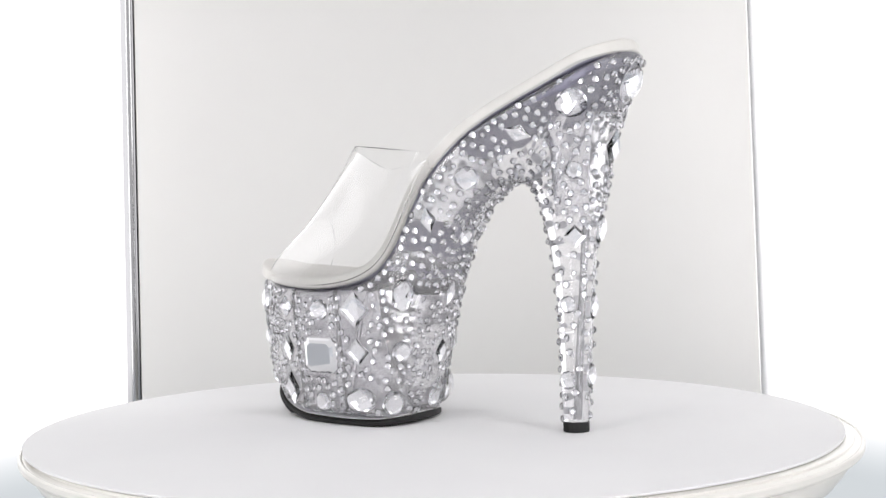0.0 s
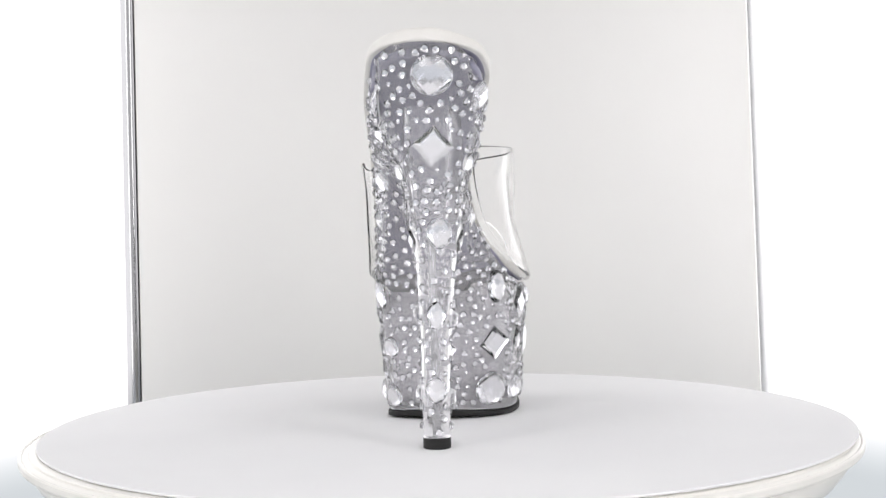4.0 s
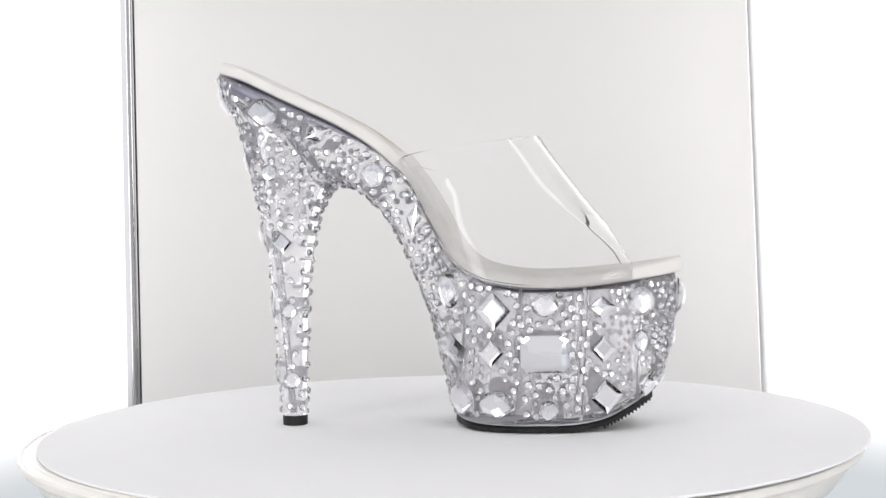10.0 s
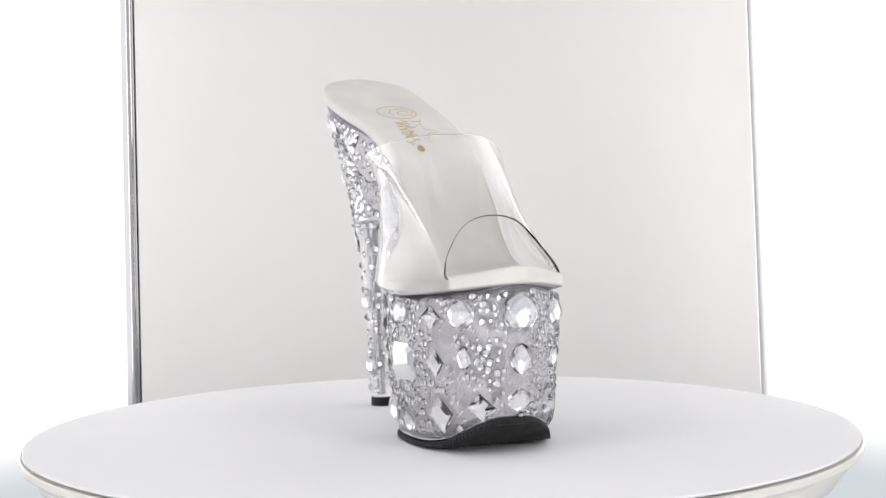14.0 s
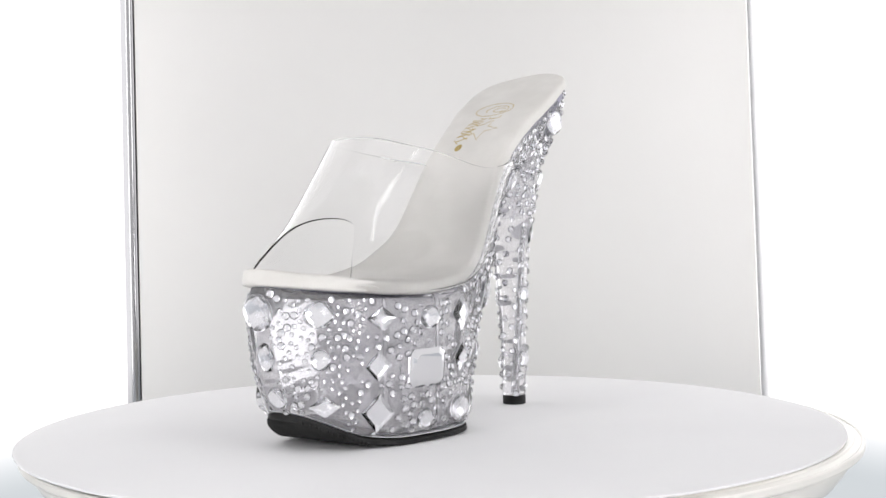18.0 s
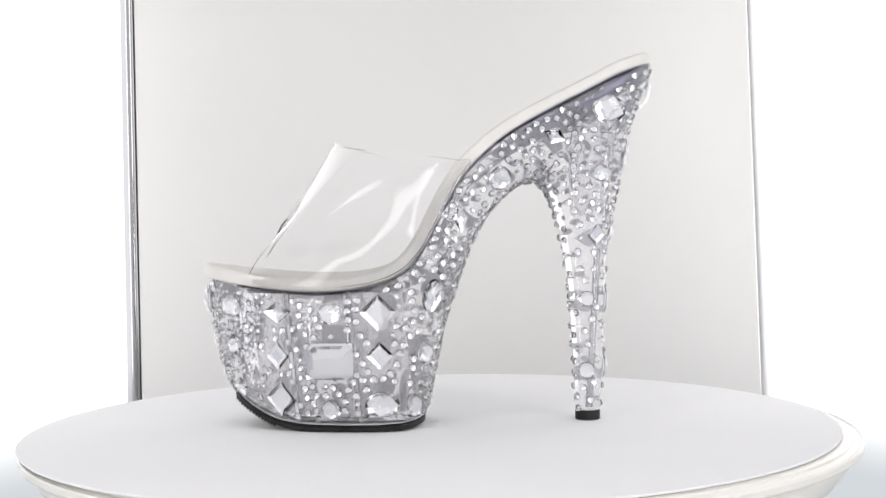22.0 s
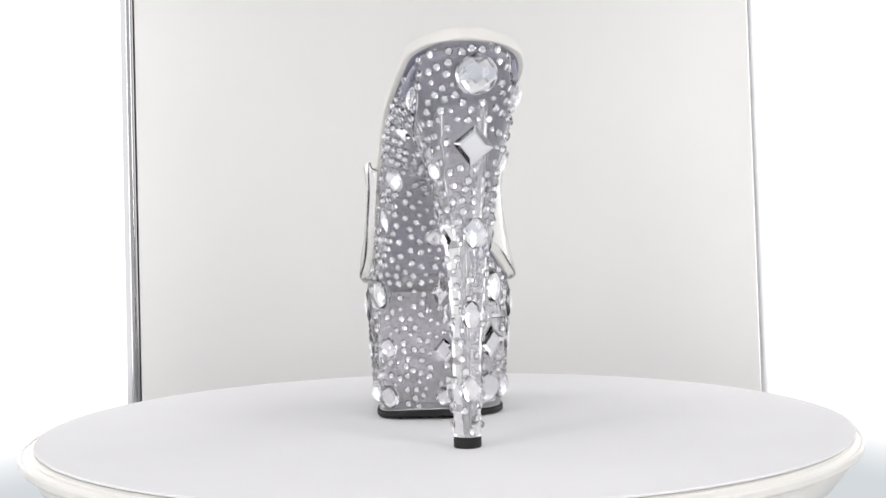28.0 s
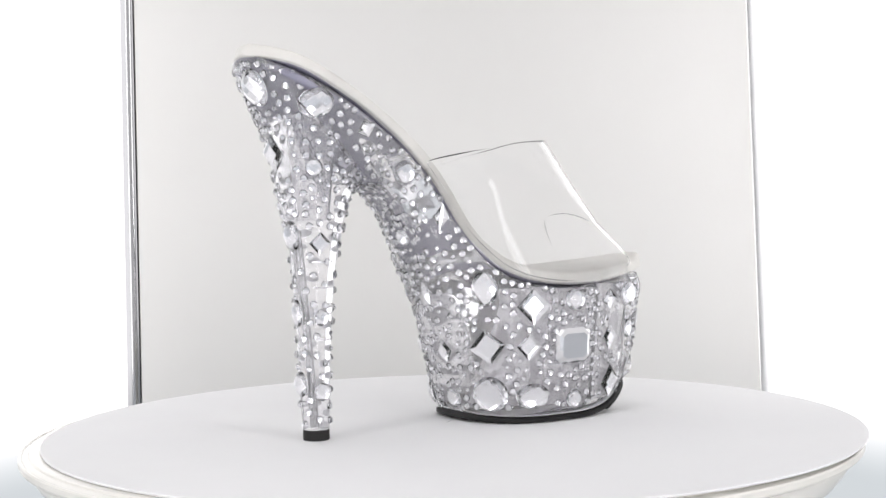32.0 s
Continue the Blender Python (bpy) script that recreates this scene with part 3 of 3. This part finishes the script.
def stone_mesh(kind, w, h, deep):
    """A cut stone: girdle, crown facets and table; w, h: its size in millimetres."""
    if kind in ("round", "oval"):
        return checker_mesh(w, h, deep)
    bm = bmesh.new()
    out = stone_outline(kind)
    n = len(out)
    if kind == "small":
        levels = [(1.0, 0.0, 0), (1.0, 0.2, 0), (0.82, 0.65, 1), (0.52, 1.0, 0)]
    elif kind == "rect":
        levels = [(1.0, 0.0, 0), (0.99, 0.15, 0), (0.86, 0.65, 0), (0.70, 1.0, 0)]
    elif kind == "loz":
        levels = [(1.0, 0.0, 0), (1.0, 0.15, 0), (0.30, 1.0, 0)]
    else:
        levels = [(1.0, 0.0, 0), (1.0, 0.12, 0), (0.60, 1.0, 0)]
    rings = []
    for s, z, odd in levels:
        ring = []
        for i in range(n):
            x, y = out[i]
            if odd:
                x2, y2 = out[(i + 1) % n]
                x, y = (x + x2) / 2, (y + y2) / 2
                q = 1 / max(1e-6, math.hypot(x, y))
                x, y = x * q, y * q
            ring.append(bm.verts.new((x * s * w / 2 * MM, y * s * h / 2 * MM, (0.12 + z * deep) * MM)))
        rings.append((ring, odd))
    for (a, oa), (b, ob_) in zip(rings, rings[1:]):
        for i in range(n):
            j = (i + 1) % n
            if oa == ob_:
                bm.faces.new((a[i], a[j], b[j], b[i]))
            elif ob_:
                bm.faces.new((a[i], a[j], b[i]))
                bm.faces.new((a[j], b[j], b[i]))
            else:
                bm.faces.new((a[i], b[j], b[i]))
                bm.faces.new((a[i], a[j], b[j]))
    bm.faces.new(rings[0][0][::-1]).material_index = 1
    bm.faces.new(rings[-1][0])
    bmesh.ops.recalc_face_normals(bm, faces=bm.faces)
    return bm


def seat(u, v, z, spin=0.0):
    """Pose on the body's surface nearest to a place, with its y axis upwards."""
    loc, nrm, _, _ = TREE.find_nearest(Vector((u, v, z)) * MM)
    up = Vector((0, 0, 1)) if abs(nrm.z) < 0.95 else Vector((1, 0, 0))
    x = up.cross(nrm).normalized()
    y = nrm.cross(x)
    m = Matrix((x, y, nrm)).transposed().to_4x4()
    m.translation = loc
    return m @ pose(0, 0, 0, 0, 0, spin)


def level_seat(u, v, z, w, h, spin):
    """Like seat(), but level with the surface over the whole width of a stone, and clear of it."""
    m = seat(u, v, z)
    x, y, nrm = (m.to_3x3().col[k].copy() for k in range(3))
    hits = []
    for sx, sy in ((1, 0), (0, 1), (-1, 0), (0, -1)):
        far = m.translation + (x * sx * w + y * sy * h) * 0.36 * MM + nrm * 0.006
        hit = TREE.ray_cast(far, -nrm, 0.012)[0]
        hits.append(hit or far - nrm * 0.006)
    flat = (hits[0] - hits[2]).cross(hits[1] - hits[3]).normalized()
    turn = nrm.rotation_difference(flat).to_matrix()
    x, y = turn @ x, turn @ y
    out = Matrix((x, y, flat)).transposed().to_4x4()
    rise = max(0.0, *((p - m.translation).dot(flat) for p in hits))
    out.translation = m.translation + flat * min(rise, 0.0024)
    return out @ pose(0, 0, 0, 0, 0, spin)


LABELS = {"square": "square step-cut clear crystal set on its corner", "loz": "lozenge-shaped clear crystal", "rect": "large oblong clear crystal with cut corners",
          "round": "round checker-cut clear crystal", "oval": "oval checker-cut clear crystal", "small": "small round clear crystal"}


def gem(kind, u, v, z, w, h, spin=0.0):
    if kind == "square":
        w, h = w * 1.42, h * 1.42
    if kind in ("loz",):
        w, h = w * 1.05, h * 1.05
    deep = {"square": 0.10, "loz": 0.22, "rect": 0.10, "round": 0.28, "oval": 0.28, "small": 0.30}[kind] * min(w, h)
    ob = part("crystal", stone_mesh(kind, w, h, deep), MIRRORED if kind == "rect" else CRYSTAL, SHOE, LABELS[kind])
    ob.data.materials.append(FOIL)
    ob.matrix_basis = level_seat(u, v, z, w, h, spin)
    bm = bmesh.new()
    pts = stone_outline(kind)
    ring_loft(bm, [[(x * 0.97 * w / 2 * MM, y * 0.97 * h / 2 * MM, q * MM) for x, y in pts] for q in (-0.25, 0.1)])
    bmesh.ops.recalc_face_normals(bm, faces=bm.faces)
    part("foil_back", bm, REAR_FOIL, ob)
    GEMS.append((ob.matrix_basis.translation.copy(), max(w, h) / 2 * MM, min(w, h) / 2 * MM))


# right side of the platform
gem("square", 28.4, -40.1, 57.6, 12.0, 12.5)
gem("oval", 7.4, -28.6, 66.7, 12.6, 16.6, 8)
gem("oval", 53.6, -39.3, 59.7, 12.3, 10.6)
gem("loz", 79.3, -35.4, 58.6, 13.4, 10.2)
gem("round", 97.4, -29.3, 60.6, 14.6, 13.4)
gem("rect", 53.2, -40.9, 37.1, 22.6, 17.6)
gem("square", 27, -40.8, 37.5, 9.2, 9.6)
gem("square", 10.4, -26.3, 38.5, 13.0, 12.4, 8)
gem("square", 80.1, -34.9, 39.2, 8.8, 9.4)
gem("oval", 97.6, -28.5, 42.5, 8.0, 10.0)
gem("square", 80.8, -31.7, 17, 11.6, 12.2, 5)
gem("loz", 102.1, -23.4, 21, 12.5, 13.0)
gem("oval", 29.9, -37.5, 13.4, 17.4, 12.4)
gem("round", 54.4, -35.7, 10.9, 9.6, 9.6)
gem("round", 11.6, -25.4, 14.6, 18.0, 17.6)
# left side of the platform
gem("square", 27.3, 32.9, 57.5, 12.0, 12.5)
gem("oval", 1.6, 28.9, 64.7, 10.4, 16.0, -8)
gem("oval", 49.9, 33, 57, 12.3, 10.7)
gem("loz", 76.6, 27.1, 57.8, 14.0, 10.2)
gem("rect", 50.8, 30.8, 34.2, 22.8, 17.6)
gem("square", 26.9, 32.0, 36.8, 9.2, 9.8)
gem("round", 4.4, 25.8, 36.8, 9.6, 10.4)
gem("square", 76.8, 24.3, 36.7, 9.0, 9.8)
gem("square", 75.1, 21, 16.1, 11.8, 12.6, -4)
gem("round", 50.9, 29.3, 11, 9.8, 9.8)
gem("oval", 26.2, 30.1, 13.3, 16.6, 12.0)
gem("round", 9.9, 25.9, 11.3, 10.4, 12.0)
# toe
gem("round", 117, -10.5, 62, 16.6, 16.6)
gem("oval", 112.3, -9.3, 42.5, 9.0, 12.8)
gem("round", 108.2, -8.2, 23.9, 10.6, 10.2)
gem("oval", 101.7, 12.2, 60.7, 13.6, 12.0)
gem("round", 99.2, 10, 41.2, 8.8, 9.4)
gem("loz", 97.7, 11, 20.1, 13.6, 9.6)
# back of the platform and underside of the arch
gem("loz", -7.3, 0.3, 64.5, 7.8, 13.0)
gem("loz", -2.5, 26.5, 64, 6.4, 11.0)
gem("square", 1, -2.5, 35.7, 8.4, 8.8, 6)
gem("round", 5.5, -2.7, 11.9, 9.8, 9.8)
gem("oval", -18.0, 3.2, 92.2, 10.0, 9.0)
# sides of the arch
gem("loz", -10.3, -22.6, 101.7, 7.2, 12.2, -10)
gem("round", -28.9, -19.4, 122.4, 12.0, 12.0)
gem("loz", -53.6, -25.7, 142.8, 12.4, 8.4, 20)
gem("loz", -11.2, 24.1, 100.8, 7.2, 12.2, 10)
gem("round", -29.8, 19.1, 120.7, 12.0, 12.0)
gem("loz", -57.3, 18.2, 140.2, 12.4, 8.4, -20)
# heel
gem("oval", -81.5, -28.5, 152.6, 16.8, 13.6, 10)
gem("small", -79.3, -21.0, 124.8, 8.2, 8.2)
gem("square", -74.7, -16.5, 90.8, 7.4, 7.6)
gem("small", -72.7, -12.7, 56.9, 7.9, 7.9)
gem("small", -72.3, -11.1, 22.6, 8.6, 8.6)
gem("oval", -83.9, 15.5, 151.8, 16.0, 13.4, -10)
gem("small", -80.2, 7.5, 121.7, 8.4, 8.4)
gem("square", -78.0, 3.5, 91.6, 7.4, 7.6)
gem("small", -72.9, 1.5, 59.9, 8.2, 8.2)
gem("small", -72.1, 0.9, 24.6, 8.8, 8.8)
gem("round", -100.4, -8.6, 161.3, 18.2, 18.2)
gem("square", -92.6, -7.6, 131.7, 12.6, 12.6, -6)
gem("oval", -84.3, -8.8, 94.7, 11.2, 13.8)
gem("oval", -81.5, -6.6, 59.0, 8.4, 12.4)
gem("oval", -80.0, -5.8, 26.4, 9.8, 11.6)


# ---- small rhinestones strewn between the crystals ----
def rhinestone_mesh(r):
    bm = bmesh.new()
    n = 8
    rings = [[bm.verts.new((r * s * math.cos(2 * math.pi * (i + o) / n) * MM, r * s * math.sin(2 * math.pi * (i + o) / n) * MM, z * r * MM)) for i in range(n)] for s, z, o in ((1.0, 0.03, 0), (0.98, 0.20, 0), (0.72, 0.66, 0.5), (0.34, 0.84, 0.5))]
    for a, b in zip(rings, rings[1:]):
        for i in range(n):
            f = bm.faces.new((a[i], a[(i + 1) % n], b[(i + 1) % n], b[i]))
            # slot 3: girdle band with its dark reflections put into the colour
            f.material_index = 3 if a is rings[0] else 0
    bm.faces.new(rings[3])
    bm.faces.new(rings[0][::-1]).material_index = 1
    bmesh.ops.recalc_face_normals(bm, faces=bm.faces)
    # the dull rear of the foil
    low, high = ([bm.verts.new((r * 0.96 * math.cos(2 * math.pi * i / n) * MM, r * 0.96 * math.sin(2 * math.pi * i / n) * MM, z * MM)) for i in range(n)] for z in (-0.16, -0.02))
    rear = [bm.faces.new(low[::-1]), bm.faces.new(high)] + [bm.faces.new((low[i], low[(i + 1) % n], high[(i + 1) % n], high[i])) for i in range(n)]
    for f in rear:
        f.material_index = 2
    return bm


def strew():
    rnd = random.Random(7)
    me = bpy.data.objects["clear_body"].data
    nface = AROUND * 4 * (len(INNER) - 1)
    polys = [p for p in me.polygons if p.index < nface]
    areas = np.cumsum([p.area for p in polys])
    placed = []
    cells = {}
    size = 0.008
    for _ in range(60000):
        if len(placed) >= 1500:
            break
        p = polys[int(np.searchsorted(areas, rnd.random() * areas[-1]))]
        vs = [me.vertices[i].co for i in p.vertices]
        a, b = rnd.random(), rnd.random()
        loc = (vs[0] * (1 - a) + vs[1] * a) * (1 - b) + (vs[-1] * (1 - a) + vs[2 % len(vs)] * a) * b
        nrm = p.normal
        u, v, z = loc.x / MM, loc.y / MM, loc.z / MM
        under = sole_z(u) - z
        if under < 2.6 or (nrm.z > 0.45) or z < 6 or (u > 3 and nrm.z < -0.62 and z < 24):
            continue
        if u > 5 and z < 6.6 + max(0, u - 78) * 0.45:
            continue
        if abs(nrm.z) > 0.8 and u < -50:
            continue
        platform = u > -3 and z < 76
        toe = platform and u > 82
        r = 1.15 if toe and rnd.random() < 0.7 else (1.3 if rnd.random() < 0.15 else 1.84)
        gap = (5.6 if u < -55 and z < 95 else 2.9 if toe else 3.9 if platform else 4.3 if u > -45 else 4.2) * MM
        if platform and noise.noise(Vector((u * 0.12 + 5, v * 0.12, z * 0.03))) > 0.34:
            continue
        if any((loc - q).length < 0.8 * ra + 0.2 * rb + r * MM * 0.9 for q, ra, rb in GEMS):
            continue
        key = (int(loc.x / size), int(loc.y / size), int(loc.z / size))
        near = [q for i in (-1, 0, 1) for j in (-1, 0, 1) for k in (-1, 0, 1) for q in cells.get((key[0] + i, key[1] + j, key[2] + k), ())]
        if any((loc - q).length < gap for q in near):
            continue
        cells.setdefault(key, []).append(loc.copy())
        placed.append((loc.copy(), r))
    # those on the platform's flanks are single pieces, the rest one piece
    placed.sort(key=lambda q: abs(q[0].x - 0.045) + abs(q[0].z - 0.04))
    kinds = {}
    rest = bmesh.new()
    for i, (loc, r) in enumerate(placed):
        m = seat(loc.x / MM, loc.y / MM, loc.z / MM, rnd.uniform(0, 45)) @ pose(0, 0, 0, rnd.uniform(-7, 7), rnd.uniform(-7, 7), 0)
        if r not in kinds:
            bm = rhinestone_mesh(r)
            me2 = bpy.data.meshes.new("rhinestone")
            bm.to_mesh(me2)
            bm.free()
            me2.materials.append(CRYSTAL)
            me2.materials.append(SMALL_FOIL)
            me2.materials.append(GLUE)
            me2.materials.append(PAINTED_RIM)
            kinds[r] = me2
        if i < 300:
            ob = new("rhinestone", kinds[r])
            ob.parent = SHOE
            ob.matrix_basis = m
        else:
            n0 = len(rest.verts)
            rest.from_mesh(kinds[r])
            rest.verts.ensure_lookup_table()
            for q in rest.verts[n0:]:
                q.co = m @ q.co
    ob = part("rhinestone_scatter", rest, CRYSTAL, SHOE, "small round foil-backed rhinestones")
    ob.data.materials.append(SMALL_FOIL)
    ob.data.materials.append(GLUE)
    ob.data.materials.append(PAINTED_RIM)
    tagged(ob, kind="stuff")


strew()


# ---- gold stamp on the insole, and a pencil mark on the card ----
def insole_top(u, v, lift=0.05):
    p, nrm = sole_frame(u)
    left, right = pad_edges(u, -106.8, 119.4, 0.6)
    a = min(0.98, abs((v - (left + right) / 2) / ((left - right) / 2)))
    w = (1 - a**4.2) ** (1 / 4.2)
    o = p + nrm * (0.25 + 7.2 * pad_depth(u) * (0.5 + 0.5 * w) + lift)
    return Vector((o.x, v, o.z))


def ribbon(bm, pts, width, closed=False):
    n = len(pts)
    top = []
    for i in range(n):
        a = pts[(i - 1) % n] if closed or i else pts[0]
        b = pts[(i + 1) % n] if closed or i < n - 1 else pts[-1]
        d = Vector((b[0] - a[0], b[1] - a[1]))
        d = d.normalized() if d.length else Vector((1, 0))
        s = Vector((-d.y, d.x)) * width / 2
        u, v = pts[i]
        top.append([bm.verts.new(insole_top(u + k * s.x, v + k * s.y, q) * MM) for k, q in ((-1, 0.02), (-1, 0.1), (1, 0.1), (1, 0.02))])
    for i in range(n if closed else n - 1):
        a, b = top[i], top[(i + 1) % n]
        for k in range(3):
            bm.faces.new((a[k], a[k + 1], b[k + 1], b[k]))


def ellipse(u, v, ru, rv, n=36, part_of=1.0, start=0.0):
    return [(u + ru * math.cos(start + 2 * math.pi * part_of * i / n), v + rv * math.sin(start + 2 * math.pi * part_of * i / n)) for i in range(n)]


def stamp():
    bm = bmesh.new()
    ribbon(bm, ellipse(-56, -0.6, 7.6, 10.8), 0.45, True)
    ribbon(bm, ellipse(-55.5, 1.5, 4.6, 6.4, 30, 0.8, 0.6), 0.4)
    ribbon(bm, ellipse(-55.0, 3.0, 2.4, 3.4, 24, 0.9, 2.0), 0.4)
    ribbon(bm, [(-47.2, 3), (-45.4, 3.4), (-45.8, 8.8), (-48.0, 9.2)], 0.45)
    star = []
    for k in range(10):
        r = 1.0 if k % 2 == 0 else 0.42
        star.append((-36.0 + 8.2 * r * math.sin(2 * math.pi * k / 10), 4.2 + 10.7 * r * math.cos(2 * math.pi * k / 10)))
    ribbon(bm, star, 0.42, True)
    # flowing letters, too worn to be read
    ribbon(bm, [(-46.3 + 19.2 * k / 47 + 0.9 * math.sin(k * 1.9), -2.4 + 3.9 * math.sin(k * 0.8)) for k in range(48)], 0.45)
    ribbon(bm, ellipse(-24.0, -0.3, 1.5, 1.5, 18), 0.8, True)
    ribbon(bm, ellipse(-24.0, -0.3, 0.7, 0.7, 12), 0.9, True)
    bmesh.ops.recalc_face_normals(bm, faces=bm.faces)
    part("gold_stamp", bm, GOLD, SHOE, "worn gold foil stamp on the insole")


stamp()


def pencil_mark():
    bm = bmesh.new()
    box(bm, -2.2 * MM, 2.2 * MM, -0.18 * MM, 0.18 * MM, 0.0, 0.04 * MM)
    ob = part("pencil_mark", bm, PENCIL, CARD)
    ob.matrix_basis = pose(0, 0, 0, 0, 0, TURN0) @ pose(3.9 * MM, -1.0 * MM, 0.01 * MM, 0, 0, 25)


pencil_mark()



# ---- what moves ----
def motions():
    turn = [(0, 0), (0.5, -7.85), (1, -15.67), (1.5, -23.42), (2, -31.13), (2.5, -38.83), (3, -46.53), (3.5, -54.26), (4.5, -69.8), (5.5, -85.37), (6, -93.07), (6.5, -100.73), (7, -108.29), (7.5, -115.74),
            (8, -123.12), (8.5, -130.48), (9, -137.89), (9.5, -145.41), (10, -153.0), (10.5, -160.63), (11, -168.28), (11.5, -175.93), (12, -183.61), (12.5, -191.33), (13, -199.09), (13.5, -206.86), (14, -214.52), (14.5, -222.06)]
    turn += [(15.5, -236.8), (16.5, -251.5), (17, -258.82), (17.5, -266.17), (18, -273.56), (18.5, -281.0), (19, -288.49), (19.5, -296.07), (20, -303.7), (20.5, -311.38), (21, -319.07), (21.5, -326.78), (21.6, -328.3), (21.7, -329.4),
             (22.65, -329.4), (22.75, -330.2), (23, -334.01), (23.5, -341.76), (24, -349.5), (24.5, -357.25), (25, -365.0), (25.5, -372.76)]
    turn += [(26.5, -388.2), (27.5, -403.72), (28, -411.44), (28.5, -419.12), (29, -426.8), (29.5, -434.48), (30, -442.19), (30.5, -449.91), (31, -457.66), (31.5, -465.42), (32, -473.18)]
    walk(SHOE, [(t, pose(0, 0, 0, 0, 0, TURN0 + a)) for t, a in turn])
    walk(CARD, [(t, pose(0, 0, 0, 0, 0, a)) for t, a in turn])
    walk(PLATTER, [(t, pose(0, 0, 0, 0, 0, a)) for t, a in turn])


motions()
